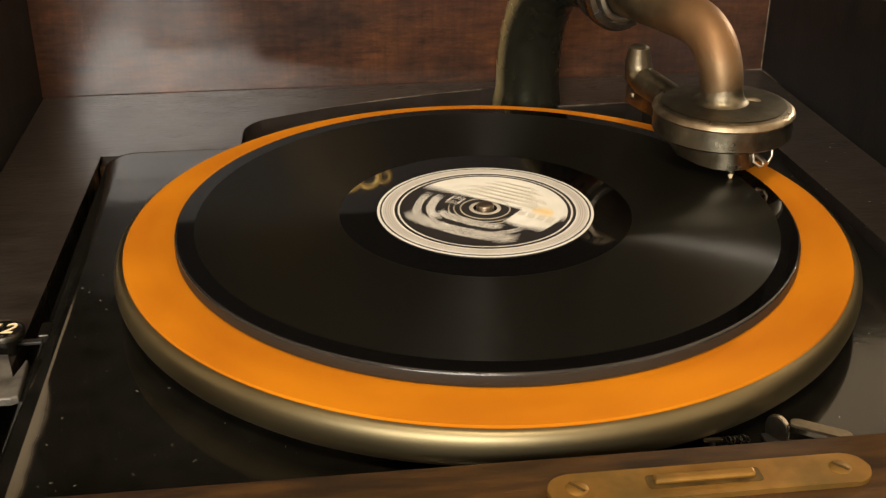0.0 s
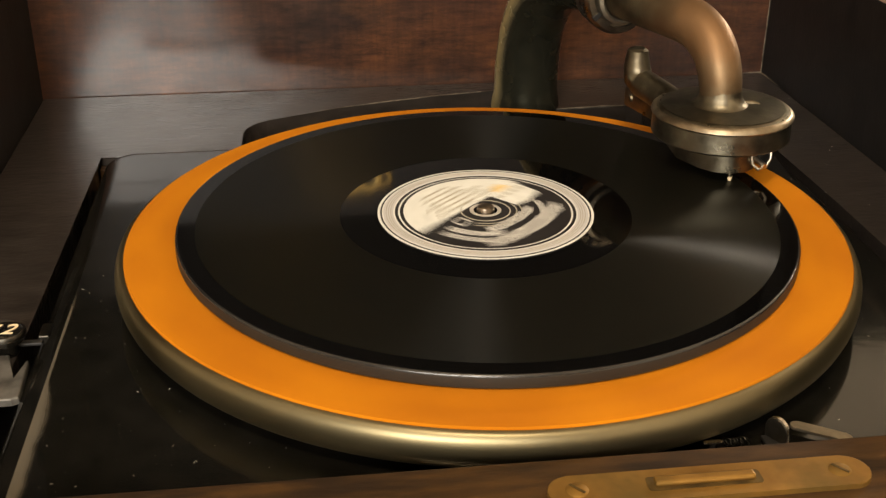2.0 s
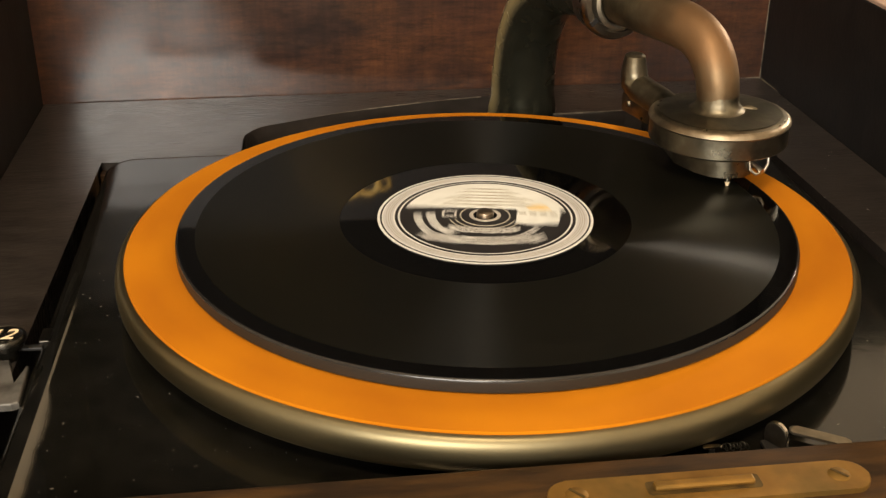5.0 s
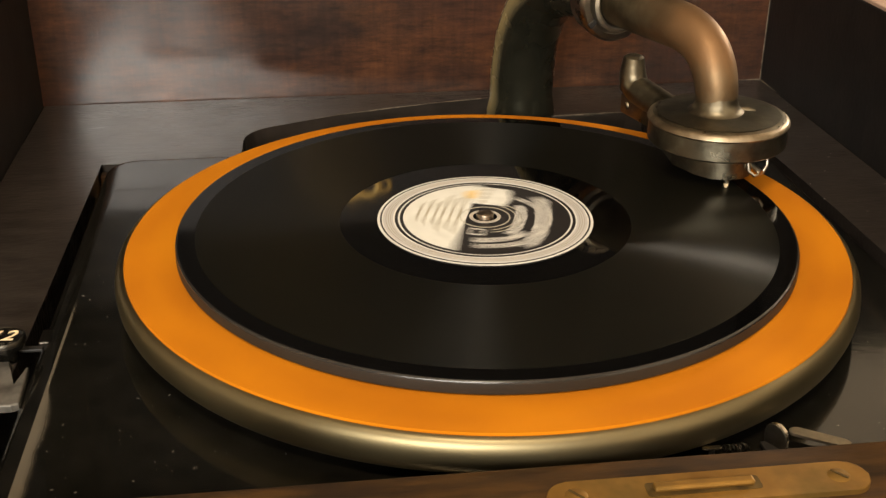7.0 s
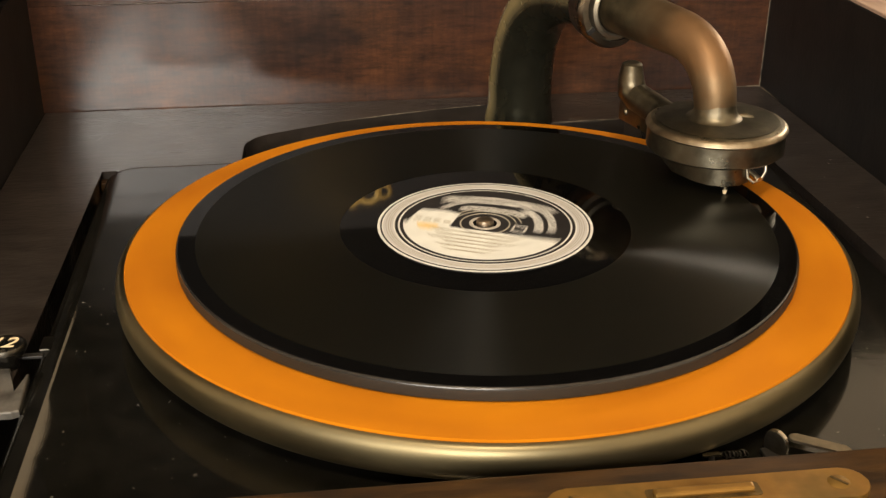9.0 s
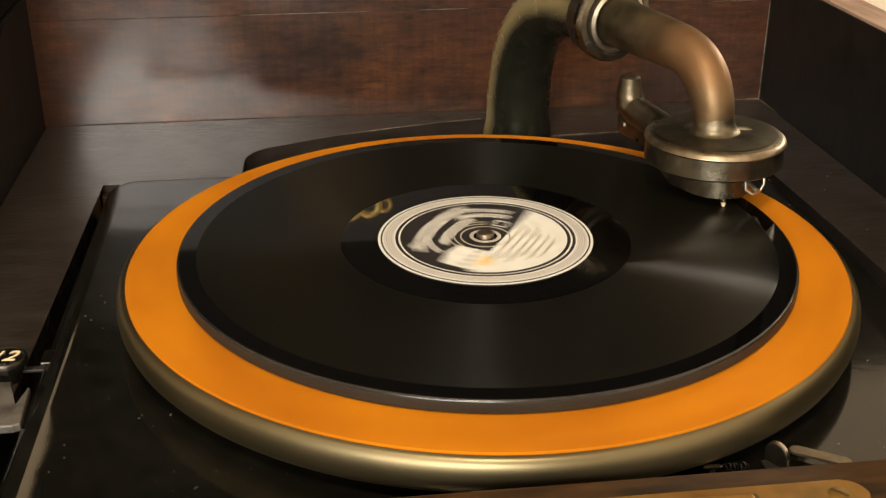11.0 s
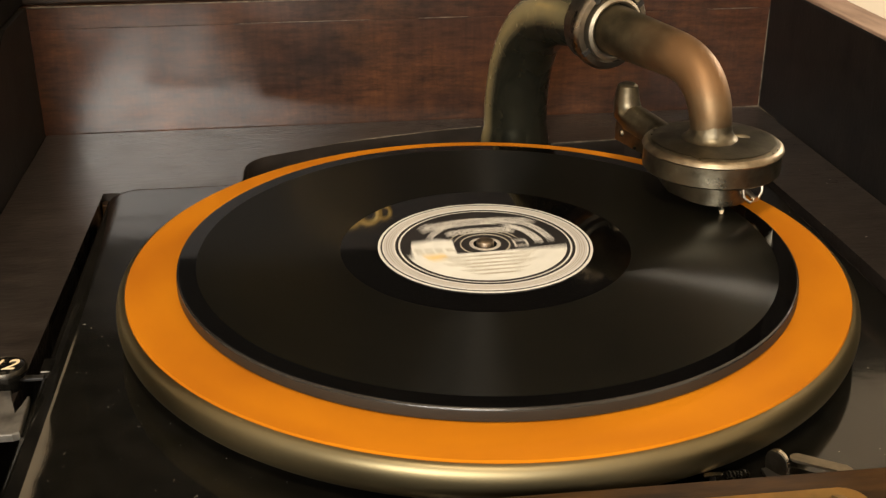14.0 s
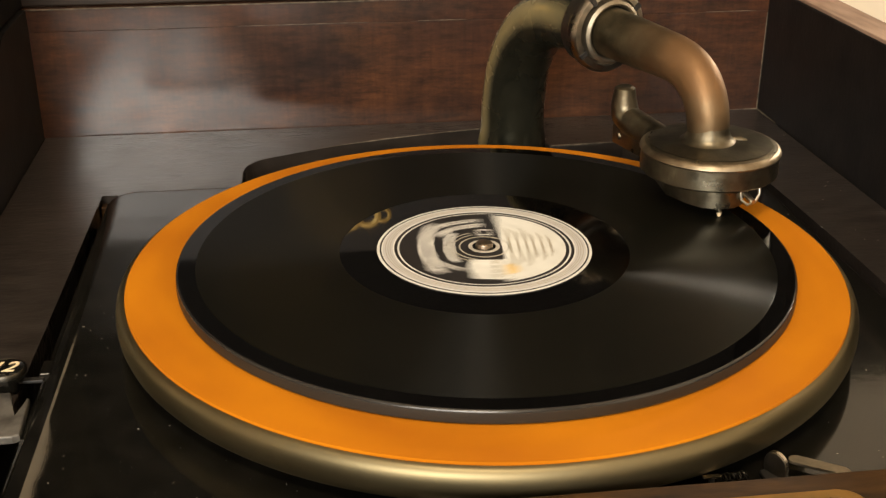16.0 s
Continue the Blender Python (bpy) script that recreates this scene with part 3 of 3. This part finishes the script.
def letter(x, y, turn, w, h, mat="print"):
    """Two uneven uprights and a bar between them, leaning along the line of print."""
    c, q = math.cos(radians(turn)), math.sin(radians(turn))

    def put(u, v):
        u, v = (u - 0.5) * w + v * h * 0.10, v * h
        return (x + c * u - q * v, y + q * u + c * v)

    lo, hi = rng.uniform(-0.06, 0.14), rng.uniform(0.86, 1.06)
    patch("printed_block", [put(0.02, lo), put(0.36, lo + 0.05), put(0.40, hi), put(0.08, hi - 0.04)], mat, Z + 0.0002)
    patch("printed_block", [put(0.60, rng.uniform(0, 0.12)), put(0.92, 0.04), put(0.96, rng.uniform(0.8, 1.0)), put(0.62, hi)], mat, Z + 0.0002)
    mid = rng.choice((0.08, 0.40, 0.72))
    patch("printed_block", [put(0.37, mid), put(0.61, mid + 0.04), put(0.62, mid + 0.24), put(0.39, mid + 0.20)], mat, Z + 0.0002)


for k in range(9):
    x = -0.0205 + k * 0.00515
    letter(x, 0.0205 - 7.0 * (x - 0.001) ** 2, -800 * (x - 0.001), 0.0050, 0.0078 + rng.uniform(-0.0007, 0.0007))
for k in range(7):
    x = -0.0120 + k * 0.0040
    letter(x, 0.0118 - 9.0 * x ** 2, -1000 * x, 0.0036, 0.0056)
# ribbon ends that curl down beside the rows
for r, a0, a1, n, h in ((0.0205, 52, 2, 7, 0.0042), (0.0262, 36, 4, 5, 0.0040), (0.0225, 118, 150, 4, 0.0036)):
    for k in range(n):
        a = a0 + (a1 - a0) * k / (n - 1)
        letter(r * math.cos(radians(a)), r * math.sin(radians(a)), a - 90, 0.0034, h)
patch("side_panel_print", [(-0.0318, -0.0073), (-0.0135, -0.0073), (-0.0128, 0.0066), (-0.0200, 0.0080), (-0.0305, 0.0062)], "cream", Z + 0.0002)
for x0, x1, y0, y1 in ((0.0120, 0.0180, -0.0042, -0.0034), (0.0120, 0.0180, 0.0012, 0.0020), (0.0120, 0.0128, -0.0034, 0.0012), (0.0172, 0.0180, -0.0034, 0.0012)):
    patch("printed_frame", [(x0, y0), (x1, y0), (x1, y1), (x0, y1)], "print", Z + 0.0002)
for k in range(4):
    x = -0.0300 + k * 0.0043
    patch("text_bar", [(x, -0.0040), (x + 0.0030, -0.0040), (x + 0.0030, -0.0024), (x, -0.0024)], "faded_ink", Z + 0.0003)
for r in (0.0128, 0.0150):
    patch("printed_line", arc_band(r, r + 0.0005, 20, 160), "faded_ink", Z + 0.0002)
patch("stain", [(-0.0225 + (0.0045 + 0.001 * math.sin(3 * q)) * math.cos(q), -0.0095 + (0.0035 + 0.0008 * math.cos(2 * q)) * math.sin(q)) for q in [k * math.pi / 8 for k in range(16)]], "stain", Z + 0.0003)

# ---- tone arm and reproducer, as they stand at the end ----
ARM = Vector((0.0516, 0.2130, -0.06))
arm = thing("tone_arm", "worn nickel and bronze tone arm with a round reproducer", "tone arm", ARM)


def apart_(name, bm, mat, label="", parent=None, smooth=True):
    bm.transform(Matrix.Translation(-ARM))
    return part(name, bm, mat, parent or arm, label, smooth)


AX = 0.060
P0 = Vector((0.0516, 0.2130, 0))
elbow_at = Vector((0.1098, 0.0440, AX))
along = Vector((elbow_at.x - P0.x, elbow_at.y - P0.y, 0)).normalized()
neck_end = P0 + along * 0.086 + Vector((0, 0, AX))
pts = bend((P0.x, P0.y, -0.06), (P0.x, P0.y, AX), neck_end, 0.075, 16)
pts[1:1] = [(P0.x, P0.y, -0.0270), (P0.x, P0.y, -0.0235), (P0.x, P0.y, -0.0205), (P0.x, P0.y, -0.0170)]
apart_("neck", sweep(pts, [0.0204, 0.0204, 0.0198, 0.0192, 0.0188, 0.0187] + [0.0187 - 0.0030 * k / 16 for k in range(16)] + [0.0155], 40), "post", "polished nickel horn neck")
turn = along.to_track_quat("Z", "Y").to_matrix().to_4x4()


def on_axis(d):
    return Matrix.Translation(P0 + along * d + Vector((0, 0, AX))) @ turn


collar = apart_("collar", lathe([(0.012, -0.011), (0.0178, -0.011), (0.0186, -0.010), (0.0186, -0.003), (0.0200, -0.002), (0.0203, 0.002), (0.0190, 0.004), (0.0165, 0.0045), (0.0165, 0.0015), (0.012, 0.0015)], 64, on_axis(0.092) @ Matrix.Diagonal((1.06, 1.06, 1.06, 1))), "collar", "bright nickel coupling collar")
apart_("collar_ring", lathe([(0.0128, 0.001), (0.0148, 0.0015), (0.0150, 0.0065), (0.0135, 0.0075), (0.0125, 0.007)], 64, on_axis(0.092) @ Matrix.Diagonal((1.06, 1.06, 1.06, 1))), "lever_metal", parent=collar)
for k in range(4):
    bm = block(-0.0012, 0.0012, 0.0165, 0.0208, 0.0008, 0.0052)
    bm.transform(on_axis(0.092) @ pose(0, 0, 0, 0, 0, 35 + 90 * k))
    apart_("notch", bm, "black", parent=collar, smooth=False)
end = Vector((elbow_at.x, elbow_at.y, 0.026))
pts = bend(P0 + along * 0.080 + Vector((0, 0, AX)), elbow_at + Vector((0, 0, -0.0015)), end, 0.0325, 18)
n = len(pts)
rad = [0.0130] + [0.0110 - 0.0018 * k / (n - 3) for k in range(n - 2)] + [0.0090]
apart_("tube", sweep(pts, rad, 36), "bronze", "bronze tube, nickel worn away at the bend")

C = Vector((0.1122, 0.0466, 0))
at = Matrix.Translation((C.x, C.y, -0.0008))
body = apart_("soundbox", lathe([(0, 0.0288), (0.012, 0.0286), (0.022, 0.0279), (0.0280, 0.0266), (0.0300, 0.0259), (0.0315, 0.0248), (0.0319, 0.0238), (0.0312, 0.0230), (0.0313, 0.0143), (0.0304, 0.0134), (0, 0.0134)], 96, at), "nickel", "round worn nickel soundbox")
apart_("edge_band", lathe([(0.0296, 0.02615), (0.0301, 0.02605), (0.0316, 0.0249), (0.0320, 0.0238), (0.0314, 0.02295), (0.0306, 0.0232)], 96, at), "edge_metal", "brighter worn edge", body)
apart_("boss", lathe([(0.0089, 0.036), (0.0094, 0.0335), (0.0101, 0.0314), (0.0113, 0.0298), (0.0132, 0.0288), (0.0155, 0.0282), (0, 0.0275)], 48, Matrix.Translation((elbow_at.x, elbow_at.y, -0.0012))), "nickel", parent=body)
apart_("top_plate", lathe([(0, 0.0290), (0.012, 0.0288), (0.022, 0.0281), (0.0276, 0.0270), (0.0272, 0.0264), (0, 0.0264)], 96, at), "dull_nickel", "blackened nickel top", body)
apart_("lug", sweep([(0.1205, 0.0440, 0.0275), (0.1245, 0.0427, 0.0275), (0.1275, 0.0418, 0.0271)], [0.0014, 0.0018, 0.0010], 14), "nickel", parent=body)
# floating weight under the soundbox
W = [(0.0960, 0.0255), (0.1010, 0.0200), (0.1075, 0.0172), (0.1150, 0.0178), (0.1200, 0.0215), (0.1290, 0.0400), (0.1290, 0.0620), (0.1150, 0.0740), (0.1000, 0.0700), (0.0905, 0.0560), (0.0900, 0.0380)]
apart_("weight", slab(W, 0.0045, 0.0136, 0.0), "nickel", "nickel floating weight", body)
apart_("stylus_bar", sweep([(0.1090, 0.0205, 0.006), (0.1092, 0.0200, 0.0022)], [0.0017, 0.0016], 14), "nickel", parent=body)
apart_("stylus", sweep([(0.1092, 0.0200, 0.0023), (0.1092, 0.0199, 0.00015)], [0.0013, 0.0007], 12), "ivory", "pale stylus tip", body)
loop = [(0.1170 + 0.0012, 0.0215, 0.0136), (0.1188, 0.0196, 0.0075), (0.1215, 0.0192, 0.0052), (0.1250, 0.0195, 0.0062), (0.1272, 0.0206, 0.0095), (0.1275, 0.0222, 0.0136)]
apart_("limit_loop", sweep(loop, [0.0007] * 6, 10), "bright", "bright wire loop", body)
apart_("limit_pin", sweep([(0.1205, 0.026, 0.0095), (0.1238, 0.0180, 0.0070)], [0.0012, 0.0012], 12), "bright", parent=body)
# hinge arm behind the soundbox
pts = [(0.0985, 0.0600, 0.0190), (0.0935, 0.0760, 0.0205), (0.0878, 0.0915, 0.0222), (0.0858, 0.0957, 0.0245), (0.0852, 0.0968, 0.0300), (0.0852, 0.0968, 0.0345), (0.0853, 0.0968, 0.0378), (0.0853, 0.0968, 0.0388)]
apart_("hinge_arm", sweep(pts, [0.0070, 0.0070, 0.0070, 0.0071, 0.0064, 0.0056, 0.0050, 0.0034], 28), "nickel", "nickel hinge arm with an upturned end", body)
bm = block(-0.0035, 0.0035, -0.022, 0.022, -0.006, 0.004, 0.001)
bm.transform(pose(0.0905, 0.0800, 0.0150, 0, 0, 17))
apart_("hinge_plate", bm, "nickel", parent=body)
apart_("hinge_screw", lathe([(0, 0.0012), (0.0016, 0.001), (0.002, 0), (0, 0)], 16, pose(0.0815, 0.0900, 0.0155, 0, -90, 15)), "nickel", parent=body)

# ---- levers on the board ----
lever = thing("brake_lever", "small upright nickel brake lever on the motor board", "lever", (0.0738, -0.1385, BOARD))
bm = slab(rounded(-0.0042, 0.0042, -0.0062, 0.0048, 0.0041, 8), -0.0006, 0.0006, 0.0003)
at_lever = pose(0, 0, 0.0045, 90, 0, -60)
bm.transform(at_lever)
part("blade", bm, "steel_face", lever, smooth=True)
bm = slab(rounded(-0.0044, 0.0044, -0.0064, 0.0050, 0.0043, 10), -0.0009, 0.0003)
bm.transform(at_lever)
part("blade_edge", bm, "bright", lever, "bright polished edge", smooth=True)
part("foot", block(-0.004, 0.002, -0.003, 0.003, 0, 0.0014, 0.0004), "black", lever)
lever2 = thing("speed_lever", "flat grey nickel speed lever lying on the motor board", "lever", (0.0885, -0.1385, BOARD))
bm = slab(rounded(-0.0105, 0.0095, -0.0022, 0.0022, 0.0021, 8), 0.0024, 0.0034, 0.0004)
bm.transform(pose(0.001, 0, 0, 0, 0, -33))
part("blade", bm, "lever_metal", lever2, smooth=True)
part("pivot", lathe([(0, 0.0025), (0.0016, 0.0025), (0.0016, 0), (0, 0)], 20, Matrix.Translation((0.006, -0.0035, 0))), "black", lever2)
clip_ = thing("spring_clip", "small bright clip and dark spring on the motor board", "clip", (0.0515, -0.1410, BOARD + 0.0008))
bm = slab(rounded(-0.0032, 0.0032, -0.0009, 0.0009, 0.0008, 5), 0.003, 0.0036, 0.0002)
part("blade", bm, "bright", clip_)
part("stud", lathe([(0, 0.0031), (0.0010, 0.0031), (0.0010, 0), (0, 0)], 12), "black", clip_)
for k in range(7):
    part("coil", lathe([(0.0012, -0.0002), (0.0014, 0), (0.0012, 0.0002), (0.0010, 0)], 14, pose(0.0052 + k * 0.0012, 0.002 + 0.0004 * (k % 2), 0.0012, 0, 78 + 9 * (k % 3), 20 + 14 * (k % 2)), closed=True), "dark_steel", clip_)

# ---- dust and lint on the board ----
bm = bmesh.new()
rng = random.Random(11)
for k in range(360):
    x, y = rng.uniform(-0.166, -0.02), rng.uniform(-0.150, 0.02)
    if k > 240:
        x, y = rng.uniform(0.05, 0.168), rng.uniform(-0.150, 0.13)
    top = BOARD
    if k > 320:
        x, y, top = rng.uniform(0.180, 0.222), rng.uniform(-0.03, 0.24), LEDGE
    if math.hypot(x, y) < 0.146:
        continue
    a, l, w = rng.uniform(0, math.pi), rng.choice((0.00009, 0.00010, 0.00012, 0.00018, 0.0005)), rng.uniform(0.00003, 0.00006)
    if rng.random() < 0.55:
        l *= 0.6
    c, q = math.cos(a), math.sin(a)
    lo = [(x + c * u * l - q * v * w, y + q * u * l + c * v * w) for u, v in ((-1, -1), (1, -1), (1, 1), (-1, 1))]
    vs = [bm.verts.new((px, py, top + 0.00002)) for px, py in lo] + [bm.verts.new((px, py, top + 0.00012)) for px, py in lo]
    for f in ((4, 5, 6, 7), (0, 1, 5, 4), (1, 2, 6, 5), (2, 3, 7, 6), (3, 0, 4, 7)):
        bm.faces.new([vs[i] for i in f])
tagged(part("dust", bm, "dust"), "pale specks of dust and lint on black board and ledge", "dust", kind="stuff")

# ---- size lever with the numbered knob, in the channel on the left ----
size = thing("size_lever", "black size lever with a round numbered knob", "lever", (-0.1872, -0.0450, LEDGE))
knob = part("knob", lathe([(0, 0.0100), (0.0066, 0.0100), (0.0074, 0.0094), (0.0076, 0.0080), (0.0070, 0.0062), (0.0040, 0.0055), (0.0040, 0), (0, 0)], 40), "board", size, smooth=True)
part("knob_rim", lathe([(0.0067, 0.0100), (0.0071, 0.01025), (0.0076, 0.0096), (0.0077, 0.0083), (0.0072, 0.0080)], 40), "dark_steel", knob, smooth=True)
fc = bpy.data.curves.new("numeral", "FONT")
fc.body, fc.size, fc.align_x, fc.align_y, fc.extrude, fc.offset = "12", 0.0102, "CENTER", "CENTER", 0.0001, 0.00002
fc.shear = 0.25
tmp = bpy.data.objects.new("numeral", fc)
scene.collection.objects.link(tmp)
bpy.context.view_layer.update()
me = bpy.data.meshes.new_from_object(tmp.evaluated_get(bpy.context.evaluated_depsgraph_get()))
bpy.data.objects.remove(tmp)
me.materials.clear()
me.materials.append(M["ivory"])
num = new("numeral", me)
num.parent = knob
num.matrix_local = pose(-0.0010, 0.0002, 0.0102, 0, 0, -4)
part("arm", block(-0.0015, 0.0118, 0.0035, 0.0065, 0.0004, 0.0018, 0.0004), "black", size)
part("tab", block(0.0100, 0.0142, 0.006, 0.016, 0.0004, 0.0032, 0.0005), "dark_steel", size)
stop = thing("stop_bracket", "small grey metal bracket beside the motor board", "bracket", (-0.1870, -0.0720, LEDGE))
part("plate", slab([(-0.012, -0.0092), (0.0085, -0.0092), (0.0108, -0.0080), (0.0096, 0.0158), (0.0086, 0.0163), (0.0070, 0.0010), (0.0018, 0.0211), (-0.012, 0.0211)], 0, 0.003, 0.0006), "bracket", stop)

# ---- lid standing open at the back ----
lid = thing("cabinet_lid", "open dark mahogany lid with a gilt ornament", "lid", (0, 0.277, 0.0505))


def lpart(name, bm, mat, label="", parent=None):
    bm.transform(Matrix.Translation((0, -0.277, -0.0505)))
    return part(name, bm, mat, parent or lid, label)


# left side deepened out of view to hide pale wall from the record's reflection
lpart("lid_side", block(-0.248, -0.232, 0.125, 0.2615, 0.0508, 0.46, 0.001), "lid_black")
lpart("lid_side", block(0.229, 0.2434, 0.222, 0.2615, 0.0538, 0.46, 0.001), "lid_black")
lpart("frame", block(-0.248, 0.245, 0.262, 0.282, 0.0505, 0.118, 0.001), "lid_frame")
lpart("panel", block(-0.248, 0.245, 0.266, 0.282, 0.1182, 0.46, 0.001), "lid_black")
for k, (x, w) in enumerate(((-0.064, 0.016), (-0.047, 0.013), (-0.034, 0.011), (-0.024, 0.007))):
    lpart("ornament", lathe([(w * 0.45, 0), (w * 0.62, 0.0004), (w * 0.8, 0)], 24, pose(x, 0.2617, 0.092, 90, 0, 0)), "gilt")


def motions():
    turn_rows = []
    for k in range(161):
        t = k / 10
        turn_rows.append((t, 25.4 - 498.5 * (t - 2.4)))
    walk(rec, [(t, pose(0, 0, -DISC, 0, 0, a)) for t, a in turn_rows])
    walk(table, [(t, pose(0, 0, -0.0195, 0, 0, a)) for t, a in turn_rows])
    pivot = Matrix.Translation((0.10, -0.148, 0))
    walk(arm, [(t, pivot @ pose(0, 0, 0, 0, 0, -1.26 * (1 - t / 16)) @ pivot.inverted() @ Matrix.Translation(ARM)) for t in range(0, 17, 2)])


motions()
